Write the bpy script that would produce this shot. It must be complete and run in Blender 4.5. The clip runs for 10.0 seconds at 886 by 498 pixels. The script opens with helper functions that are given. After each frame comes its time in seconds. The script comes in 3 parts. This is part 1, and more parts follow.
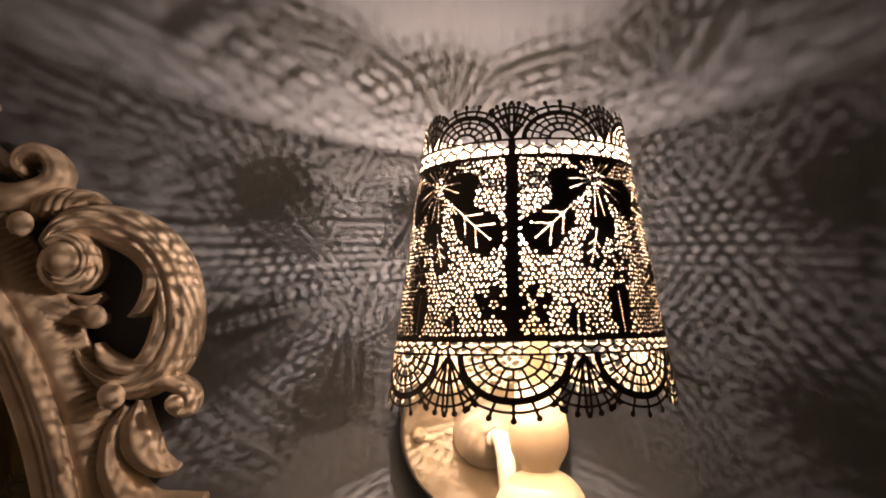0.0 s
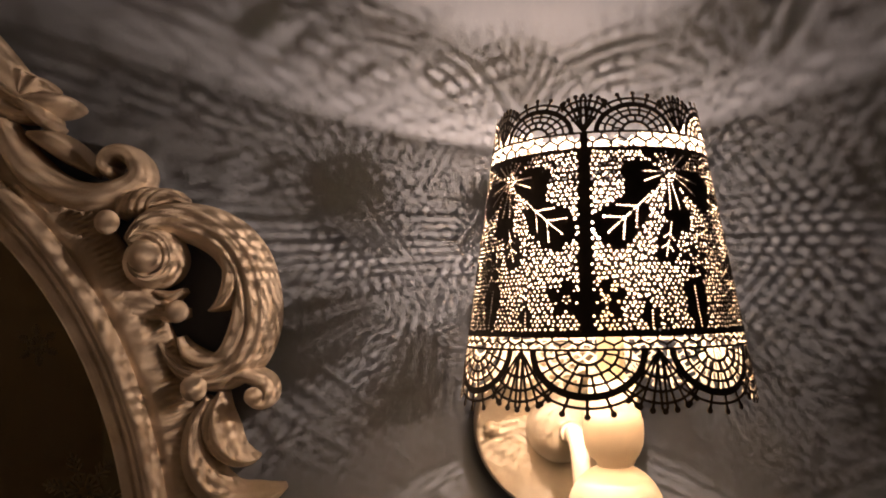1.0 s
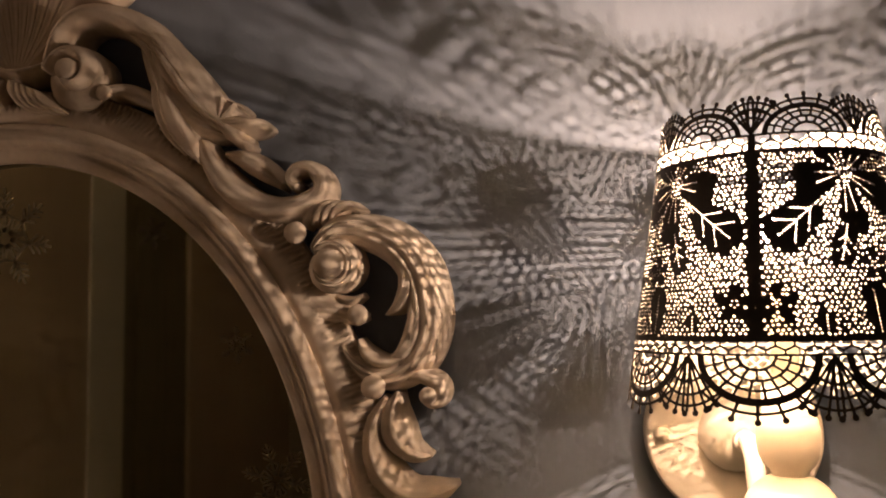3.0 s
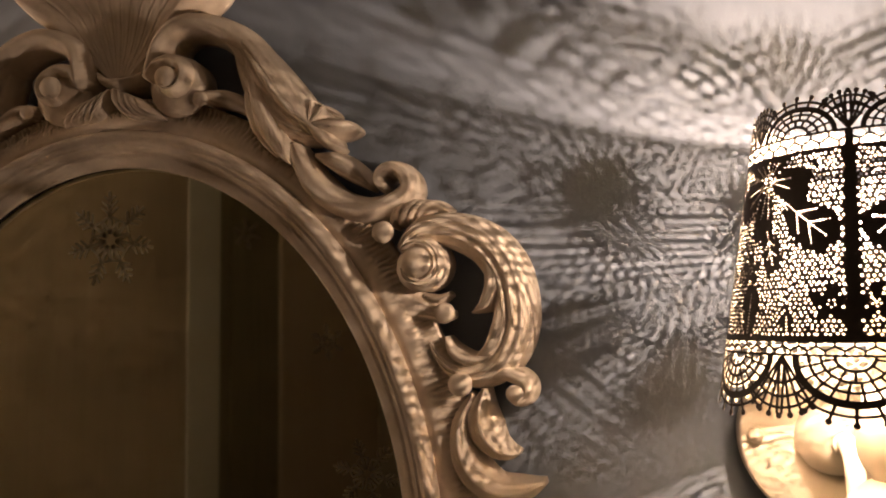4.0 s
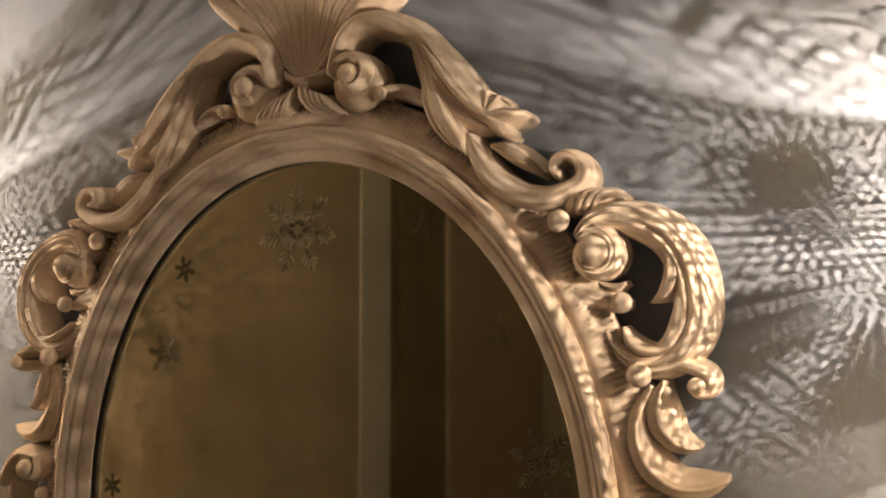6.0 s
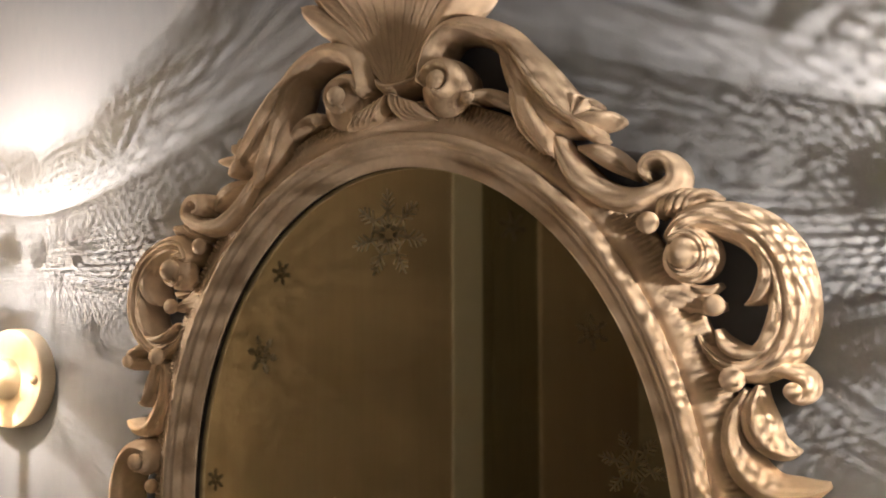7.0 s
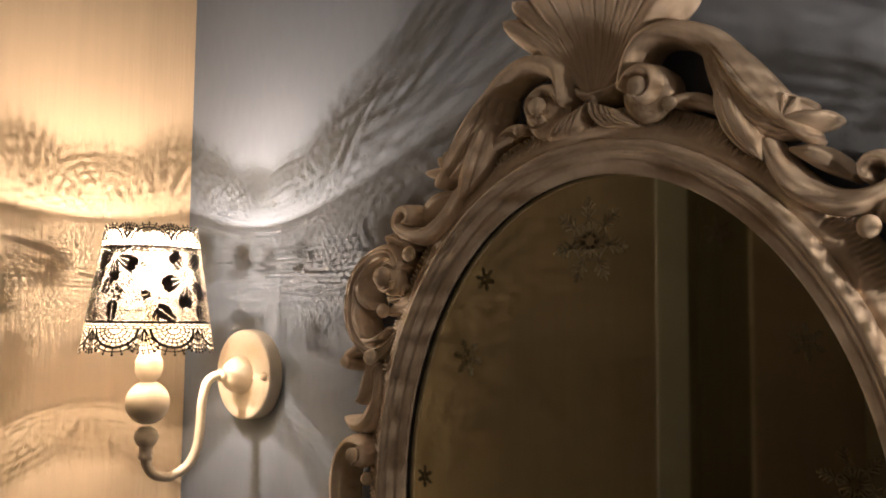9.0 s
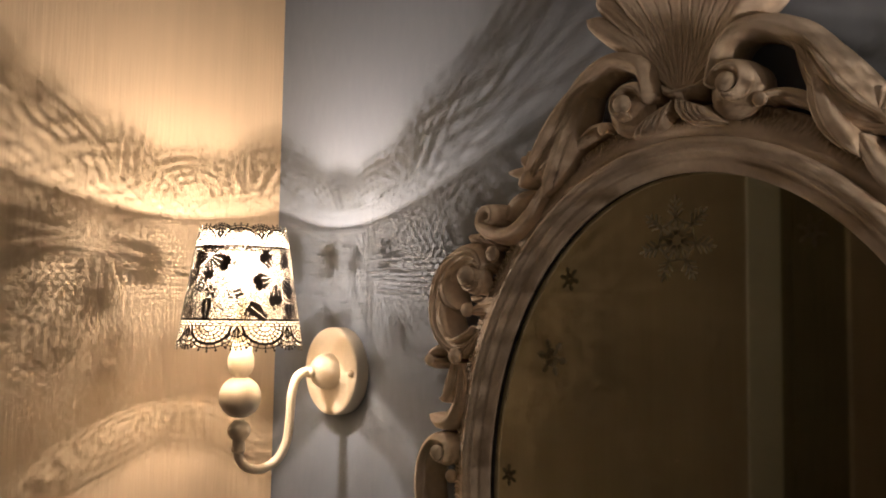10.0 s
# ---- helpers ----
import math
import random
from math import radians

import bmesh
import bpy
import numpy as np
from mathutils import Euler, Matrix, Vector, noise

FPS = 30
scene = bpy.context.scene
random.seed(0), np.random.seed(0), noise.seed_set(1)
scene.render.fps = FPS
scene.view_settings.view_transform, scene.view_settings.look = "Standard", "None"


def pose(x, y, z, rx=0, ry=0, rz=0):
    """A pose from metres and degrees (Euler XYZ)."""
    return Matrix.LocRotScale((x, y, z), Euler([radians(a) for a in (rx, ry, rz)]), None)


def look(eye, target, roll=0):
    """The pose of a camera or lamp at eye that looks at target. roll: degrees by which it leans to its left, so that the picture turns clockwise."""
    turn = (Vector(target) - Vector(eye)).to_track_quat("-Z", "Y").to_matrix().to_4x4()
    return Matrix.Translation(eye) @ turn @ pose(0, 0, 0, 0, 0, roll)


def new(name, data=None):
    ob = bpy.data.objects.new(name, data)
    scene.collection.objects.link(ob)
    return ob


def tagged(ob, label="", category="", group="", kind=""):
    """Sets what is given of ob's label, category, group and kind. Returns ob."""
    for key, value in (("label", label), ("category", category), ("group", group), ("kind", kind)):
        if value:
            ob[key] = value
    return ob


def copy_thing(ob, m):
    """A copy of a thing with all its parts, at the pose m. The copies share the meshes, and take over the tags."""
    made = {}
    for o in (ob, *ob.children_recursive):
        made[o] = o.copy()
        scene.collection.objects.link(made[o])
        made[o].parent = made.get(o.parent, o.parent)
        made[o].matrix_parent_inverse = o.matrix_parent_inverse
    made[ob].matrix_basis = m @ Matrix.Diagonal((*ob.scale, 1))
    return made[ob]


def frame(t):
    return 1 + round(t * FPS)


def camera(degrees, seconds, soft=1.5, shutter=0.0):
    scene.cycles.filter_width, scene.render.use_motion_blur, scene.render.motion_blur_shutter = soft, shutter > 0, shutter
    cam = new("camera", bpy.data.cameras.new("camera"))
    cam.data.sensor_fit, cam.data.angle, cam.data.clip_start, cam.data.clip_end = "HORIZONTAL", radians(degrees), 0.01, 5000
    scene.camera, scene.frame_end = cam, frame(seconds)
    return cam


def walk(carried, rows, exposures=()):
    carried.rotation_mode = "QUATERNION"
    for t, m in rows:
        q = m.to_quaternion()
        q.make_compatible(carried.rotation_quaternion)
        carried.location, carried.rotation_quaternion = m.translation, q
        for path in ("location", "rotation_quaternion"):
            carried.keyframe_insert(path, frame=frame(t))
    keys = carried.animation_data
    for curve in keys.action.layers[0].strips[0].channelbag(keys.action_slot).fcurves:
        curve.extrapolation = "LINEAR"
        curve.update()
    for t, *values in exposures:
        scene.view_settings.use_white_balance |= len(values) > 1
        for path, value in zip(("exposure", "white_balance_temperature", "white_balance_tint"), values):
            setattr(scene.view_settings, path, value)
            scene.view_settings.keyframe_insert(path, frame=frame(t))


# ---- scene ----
cam = camera(55.3, 10.0, soft=1.9)
PATH = [
    (0, (-0.039, -0.595, 0.02), (0.277, 1.374, 0.183), -1.1),
    (0.5, (-0.039, -0.594, 0.021), (0.19, 1.387, 0.173), -1.2),
    (1, (-0.039, -0.596, 0.022), (0.108, 1.393, 0.167), -1.2),
    (1.5, (-0.04, -0.599, 0.021), (0.016, 1.394, 0.172), -1.1),
    (2, (-0.037, -0.603, 0.021), (-0.083, 1.39, 0.175), -1.1),
    (2.5, (-0.037, -0.609, 0.02), (-0.187, 1.378, 0.185), -1.0),
    (4, (-0.036, -0.616, 0.022), (-0.49, 1.326, 0.183), -0.8),
    (4.5, (-0.036, -0.618, 0.022), (-0.587, 1.298, 0.184), -0.7),
    (5, (-0.04, -0.616, 0.021), (-0.689, 1.269, 0.181), -0.4),
    (5.5, (-0.045, -0.618, 0.022), (-0.776, 1.238, 0.168), -0.2),
    (7, (-0.038, -0.625, 0.022), (-1.05, 1.095, 0.165), -0.0),
    (7.5, (-0.033, -0.63, 0.022), (-1.152, 1.021, 0.176), -0.0),
    (8, (-0.031, -0.64, 0.023), (-1.261, 0.929, 0.182), 0.3),
    (8.5, (-0.031, -0.64, 0.023), (-1.347, 0.858, 0.179), 0.5),
    (9, (-0.03, -0.638, 0.022), (-1.415, 0.796, 0.176), 0.6),
    (9.5, (-0.027, -0.641, 0.022), (-1.475, 0.73, 0.172), 0.8),
    (10, (-0.027, -0.641, 0.024), (-1.548, 0.65, 0.169), 0.9),
]
walk(cam, [(t, look(eye, aim, roll)) for t, eye, aim, roll in PATH],
     exposures=((0.0, -0.45, 6900, 25), (2.5, -0.25, 6850, 24), (4.0, 0.4, 6600, 19), (4.5, 0.6, 6500, 18), (5.5, 1.3, 6350, 13),
                (7.0, 1.3, 6050, 11), (7.5, 1.2, 5950, 11), (8.0, 0.65, 6050, 12), (9.0, 0.35, 5950, 12), (10.0, 0.15, 6000, 13)))

# ---- light: only the two wall lamps, each with four small light points at its bulb ----
BULB_COLOUR = (1.0, 0.755, 0.535)
CHIP = bpy.data.lights.new("light_point", "POINT")
CHIP.color, CHIP.energy, CHIP.shadow_soft_size = BULB_COLOUR, 1.6, 0.0007
world = bpy.data.worlds.new("night")
world.use_nodes = True
world.node_tree.nodes["Background"].inputs["Color"].default_value = (0.02, 0.017, 0.013, 1)
world.node_tree.nodes["Background"].inputs["Strength"].default_value = 0.02
scene.world = world


# ---- materials ----
def material(name, colour, rough=0.6, metal=0.0, vary=0.1, scale=8.0, fine=120.0, bump=0.1, bump_scale=300.0,
             stretch=(1, 1, 1), depth=0.001, dirt=None):
    """Painted or plain surface: two scales of colour variation and a fine relief."""
    m = bpy.data.materials.new(name)
    m.use_nodes = True
    n, l = m.node_tree.nodes, m.node_tree.links
    b = n["Principled BSDF"]
    b.inputs["Roughness"].default_value = rough
    b.inputs["Metallic"].default_value = metal
    tc = n.new("ShaderNodeTexCoord")
    mp = n.new("ShaderNodeMapping")
    mp.inputs["Scale"].default_value = stretch
    l.new(tc.outputs["Object"], mp.inputs["Vector"])
    big, small, rel = (n.new("ShaderNodeTexNoise") for _ in range(3))
    for node, sc in ((big, scale), (small, fine), (rel, bump_scale)):
        node.inputs["Scale"].default_value = sc
        node.inputs["Detail"].default_value = 4
        l.new(mp.outputs["Vector"], node.inputs["Vector"])
    add = n.new("ShaderNodeMath")
    add.operation = "ADD"
    l.new(big.outputs["Fac"], add.inputs[0])
    l.new(small.outputs["Fac"], add.inputs[1])
    ramp = n.new("ShaderNodeMapRange")
    ramp.inputs["From Min"].default_value, ramp.inputs["From Max"].default_value = 0.6, 1.4
    l.new(add.outputs[0], ramp.inputs["Value"])
    mix = n.new("ShaderNodeMix")
    mix.data_type = "RGBA"
    lo = dirt or [c * (1 - vary) for c in colour]
    hi = [min(1, c * (1 + vary)) for c in colour]
    mix.inputs["A"].default_value, mix.inputs["B"].default_value = (*lo, 1), (*hi, 1)
    l.new(ramp.outputs["Result"], mix.inputs["Factor"])
    l.new(mix.outputs["Result"], b.inputs["Base Color"])
    bp = n.new("ShaderNodeBump")
    bp.inputs["Strength"].default_value, bp.inputs["Distance"].default_value = bump, depth
    l.new(rel.outputs["Fac"], bp.inputs["Height"])
    l.new(bp.outputs["Normal"], b.inputs["Normal"])
    return m


def glow(name, colour, strength):
    m = bpy.data.materials.new(name)
    m.use_nodes = True
    b = m.node_tree.nodes["Principled BSDF"]
    b.inputs["Base Color"].default_value = (*colour, 1)
    b.inputs["Emission Color"].default_value = (*colour, 1)
    b.inputs["Emission Strength"].default_value = strength
    return m


WALL_PAINT = material("blue grey woven wallpaper", (0.198, 0.234, 0.295), 0.75, vary=0.08, scale=5, fine=90, bump=0.15,
                      bump_scale=260, stretch=(1, 1, 0.35), depth=0.0012)
WEST_PAPER = material("beige ribbed wallpaper", (0.62, 0.49, 0.33), 0.7, vary=0.08, scale=4, fine=60, bump=0.6,
                      bump_scale=170, stretch=(1, 1, 0.06), depth=0.0015)
ROOM_PAINT = material("beige room paint", (0.56, 0.48, 0.34), 0.8, vary=0.06, scale=2, fine=40)
TRIM_PAINT = material("cream door trim paint", (0.90, 0.86, 0.72), 0.5, vary=0.05)
DOOR_WOOD = material("dark brown door wood", (0.27, 0.23, 0.12), 0.6, vary=0.2, scale=3, fine=40, stretch=(1, 1, 0.1))
FLOOR_WOOD = material("brown floor wood", (0.12, 0.08, 0.05), 0.45, vary=0.2, scale=3, fine=40, stretch=(0.1, 1, 1))
CEILING_PAINT = material("white ceiling paint", (0.80, 0.78, 0.72), 0.85, vary=0.04)
FRAME_PAINT = material("antique cream frame paint", (0.72, 0.625, 0.515), 0.85, vary=0.12, scale=22, fine=160, bump=0.25,
                       bump_scale=220, depth=0.0008)
LAMP_PAINT = material("cream lamp enamel", (0.82, 0.73, 0.58), 0.35, vary=0.05, scale=30, fine=200, bump=0.05)
SHADE_PAINT = material("dark brown shade enamel", (0.035, 0.024, 0.016), 0.55, vary=0.2, scale=40, fine=300)
LINER_PAINT = material("dull cream shade lining", (0.50, 0.44, 0.35), 0.6, vary=0.05, scale=40, fine=300)
FRAME_PAINT.node_tree.nodes["Principled BSDF"].inputs["Specular IOR Level"].default_value = 0.25
BOLT_METAL = material("cream painted bolt", (0.62, 0.52, 0.38), 0.35, vary=0.1, scale=60)
CORE_GLOW = glow("glowing bulb core", BULB_COLOUR, 260.0)
ETCH = material("etched snowflake film", (0.24, 0.20, 0.10), 0.6, vary=0.25, scale=60, fine=400, bump=0.3, bump_scale=900)
GLASS = bpy.data.materials.new("mirror silvering")
GLASS.use_nodes = True
_b = GLASS.node_tree.nodes["Principled BSDF"]
_b.inputs["Base Color"].default_value = (0.80, 0.79, 0.60, 1)
_b.inputs["Metallic"].default_value = 1.0
_b.inputs["Roughness"].default_value = 0.03
# near-black for the painted shade of the glass gap, and for the backing board
GAP_BOARD_BLACK = material("black gap shade and backing board", (0.012, 0.010, 0.008), 0.5)


# ---- mesh helpers ----
def mesh_object(name, bm, mat, parent=None, smooth=True):
    bmesh.ops.recalc_face_normals(bm, faces=bm.faces)
    me = bpy.data.meshes.new(name)
    bm.to_mesh(me)
    bm.free()
    me.materials.append(mat)
    if smooth:
        me.shade_smooth()
    ob = new(name, me)
    if parent:
        ob.parent = parent
    return ob


def part(name, bm, mat, parent, label="", smooth=True):
    return tagged(mesh_object(name, bm, mat, parent, smooth), label)


def add_box(bm, lo, hi):
    v = [bm.verts.new((x, y, z)) for x in (lo[0], hi[0]) for y in (lo[1], hi[1]) for z in (lo[2], hi[2])]
    for f in ((0, 1, 3, 2), (4, 6, 7, 5), (0, 4, 5, 1), (2, 3, 7, 6), (0, 2, 6, 4), (1, 5, 7, 3)):
        bm.faces.new([v[i] for i in f])


def slab(name, lo, hi, mat, label, category):
    bm = bmesh.new()
    add_box(bm, lo, hi)
    return tagged(mesh_object(name, bm, mat, smooth=False), label, category, kind="structure")


def strip(bm, rows, closed_u=False, closed_v=False):
    """Quads between rows of points."""
    vs = [[bm.verts.new(p) for p in row] for row in rows]
    nu, nv = len(vs), len(vs[0])
    for i in range(nu if closed_u else nu - 1):
        for j in range(nv if closed_v else nv - 1):
            a, b = vs[i], vs[(i + 1) % nu]
            bm.faces.new((a[j], b[j], b[(j + 1) % nv], a[(j + 1) % nv]))
    return vs


def lathe(bm, profile, m, segments=40):
    """profile: (radius, height) along the local z axis."""
    rows = []
    for k in range(segments):
        a = 2 * math.pi * k / segments
        rows.append([m @ Vector((r * math.cos(a), r * math.sin(a), h)) for r, h in profile])
    strip(bm, rows, closed_u=True)


def spline(pts, n):
    """Catmull-Rom through pts (tuples of any length), n samples, even in arc length."""
    p = np.array(pts, float)
    p = np.vstack([2 * p[0] - p[1], p, 2 * p[-1] - p[-2]])
    out = []
    for i in range(1, len(p) - 2):
        for t in np.linspace(0, 1, 16, endpoint=(i == len(p) - 3)):
            a, b, c, d = p[i - 1], p[i], p[i + 1], p[i + 2]
            out.append(0.5 * (2 * b + (c - a) * t + (2 * a - 5 * b + 4 * c - d) * t * t + (3 * b - a - 3 * c + d) * t ** 3))
    out = np.array(out)
    s = np.concatenate([[0], np.cumsum(np.linalg.norm(np.diff(out, axis=0), axis=1))])
    q = np.linspace(0, s[-1], n)
    return np.stack([np.interp(q, s, out[:, k]) for k in range(out.shape[1])], axis=1)


def tube(bm, pts, radius, n=60, sides=16):
    p = spline(pts, n)
    rows = []
    up = Vector((1, 0, 0))
    for i in range(n):
        t = Vector(p[min(i + 1, n - 1)] - p[max(i - 1, 0)]).normalized()
        a = t.cross(up).normalized()
        b = t.cross(a).normalized()
        r = radius[0] + (radius[1] - radius[0]) * i / (n - 1)
        rows.append([Vector(p[i]) + r * (math.cos(q) * a + math.sin(q) * b) for q in (2 * math.pi * k / sides for k in range(sides))])
    vs = strip(bm, rows, closed_v=True)
    bm.faces.new(vs[0]), bm.faces.new(vs[-1])


# ---- the room ----
CORNER_X = -1.171
slab("wall_north", (CORNER_X - 0.1, 0, -1.5), (2.1, 0.1, 1.1), WALL_PAINT, "blue grey wallpapered wall behind the oval mirror", "wall")
slab("wall_west", (CORNER_X - 0.1, -1.396, -1.5), (CORNER_X, 0.0, 1.1), WEST_PAPER, "warm beige wall with fine vertical ribbed paper", "wall")
slab("wall_east", (2.0, -3.0, -1.5), (2.1, 0.0, 1.1), ROOM_PAINT, "plain beige side wall of the room", "wall")
slab("floor", (CORNER_X - 0.1, -3.1, -1.6), (2.1, 0.1, -1.5), FLOOR_WOOD, "brown wooden floor of the dark room", "floor")
slab("ceiling", (CORNER_X - 0.1, -3.1, 1.1), (2.1, 0.1, 1.2), CEILING_PAINT, "plain white ceiling above the lamps", "ceiling")


# ---- oval mirror with a carved frame; u to the side of its middle, z up ----
MX, MZ = -0.434, -0.155
MA, MB = 0.233, 0.298
mirror = tagged(new("wall_mirror"), "oval wall mirror in an ornate carved cream baroque frame", "mirror")
mirror.location = (MX, 0, 0)


def oval(k, n, off):
    """A point of the oval, moved outwards by off along its normal."""
    a = 2 * math.pi * k / n
    c, s = math.cos(a), math.sin(a)
    nx, nz = c / MA, s / MB
    d = math.hypot(nx, nz)
    return MA * c + off * nx / d, MZ + MB * s + off * nz / d


bm = bmesh.new()
strip(bm, [[(*(lambda p: (p[0], y, p[1]))(oval(k, 200, off)),) for off, y in (
    (0.014, -0.008), (0.014, -0.0262), (0.002, -0.0282), (-0.0003, -0.0290), (-0.0006, -0.0306), (0.0004, -0.0322), (0.0026, -0.0336), (0.0048, -0.0346), (0.007, -0.0360),
    (0.0092, -0.0365), (0.0102, -0.0361), (0.0122, -0.0380), (0.0142, -0.0428), (0.0160, -0.0442), (0.0170, -0.0438), (0.0190, -0.0465), (0.0218, -0.0490),
    (0.0246, -0.0480), (0.0266, -0.0440), (0.0285, -0.0380), (0.029, -0.010))] for k in range(200)], True, True)
part("oval_moulding", bm, FRAME_PAINT, mirror)

bm = bmesh.new()
rows = []
for k in range(2300):
    flute = 0.5 + 0.5 * math.cos(2 * math.pi * k / 5)
    row = []
    for off, y, f in ((0.0285, -0.036, 0), (0.036, -0.037, 0), (0.041, -0.0355, 0), (0.0430, -0.0335, 1), (0.047, -0.029, 1), (0.051, -0.027, 1),
                      (0.055, -0.028, 1), (0.0565, -0.024, 0), (0.056, -0.010, 0), (0.0285, -0.010, 0)):
        x, z = oval(k, 2300, off)
        row.append((x, y - f * 0.0024 * flute, z))
    rows.append(row)
strip(bm, rows, True, True)
part("fluted_border", bm, FRAME_PAINT, mirror)

bm = bmesh.new()
ring = [bm.verts.new((*(lambda p: (p[0], -0.0238, p[1]))(oval(k, 160, 0.013)),)) for k in range(160)]
bm.faces.new(ring)
glass = part("mirror_glass", bm, GLASS, mirror, "old mirror glass with a faint brownish tint", smooth=False)
# solid black ring over the glass rim: the gap's shade put in as colour
bm = bmesh.new()
strip(bm, [[(*(lambda p: (p[0], y, p[1]))(oval(k, 160, off)),) for off, y in ((0.0003, -0.0246), (0.0135, -0.0246), (0.0135, -0.0200), (0.0003, -0.0200))]
           for k in range(160)], True, True)
part("gap_shade_ring", bm, GAP_BOARD_BLACK, mirror, "thin black ring painted as the shaded gap round the mirror glass")
bm = bmesh.new()
strip(bm, [[(*(lambda p: (p[0], y, p[1]))(oval(k, 120, off)),) for off, y in ((-0.2, -0.0115), (0.03, -0.0115), (0.03, 0.0), (-0.2, 0.0))] for k in range(120)], True, True)
part("backing_board", bm, GAP_BOARD_BLACK, mirror)


def carve(bm, side, pts, grooves=0, cut=0.0012, base=-0.016, n=64, m=17, crown=0.6):
    """A carved band: pts are (u, z, half width, height) in millimetres. side -1 mirrors it."""
    p = spline(pts, n) / 1000.0
    rows = []
    for i in range(n):
        t = p[min(i + 1, n - 1), :2] - p[max(i - 1, 0), :2]
        t /= max(1e-9, np.linalg.norm(t))
        nx, nz = -t[1], t[0]
        w, h = max(0.0003, p[i, 2]), p[i, 3]
        row = []
        for j in range(m):
            s = -1 + 2 * j / (m - 1)
            y = base - h * (1 - abs(s) ** 2.4) ** crown
            if grooves:
                y += cut * min(1, w / 0.006) * (0.5 + 0.5 * math.cos(math.pi * (s + 1) * grooves)) * (1 - s ** 6)
            row.append((side * (p[i, 0] + nx * s * w), y, p[i, 1] + nz * s * w))
        row.append((side * (p[i, 0] + nx * w * 0.9), -0.010, p[i, 1] + nz * w * 0.9))
        row.append((side * (p[i, 0] - nx * w * 0.9), -0.010, p[i, 1] - nz * w * 0.9))
        rows.append(row)
    vs = strip(bm, rows, closed_v=True)
    bm.faces.new(vs[0]), bm.faces.new(vs[-1])


def curl(cx, cz, r0, r1, a0, a1, w0, w1, h0, h1, n=12):
    """Points of a spiral, from radius r0 at the angle a0 to r1 at a1 (degrees)."""
    out = []
    for k in range(n):
        f = k / (n - 1)
        a, r = math.radians(a0 + (a1 - a0) * f), r0 + (r1 - r0) * f
        out.append((cx + r * math.cos(a), cz + r * math.sin(a), w0 + (w1 - w0) * f, h0 + (h1 - h0) * f))
    return out


def bead(bm, side, u, z, r, y, flat=0.7):
    bmesh.ops.create_uvsphere(bm, u_segments=20, v_segments=12, radius=1.0, matrix=Matrix.Translation((side * u / 1000, y, z / 1000)) @
                              Matrix.Diagonal((r / 1000, r * flat / 1000, r / 1000, 1)))


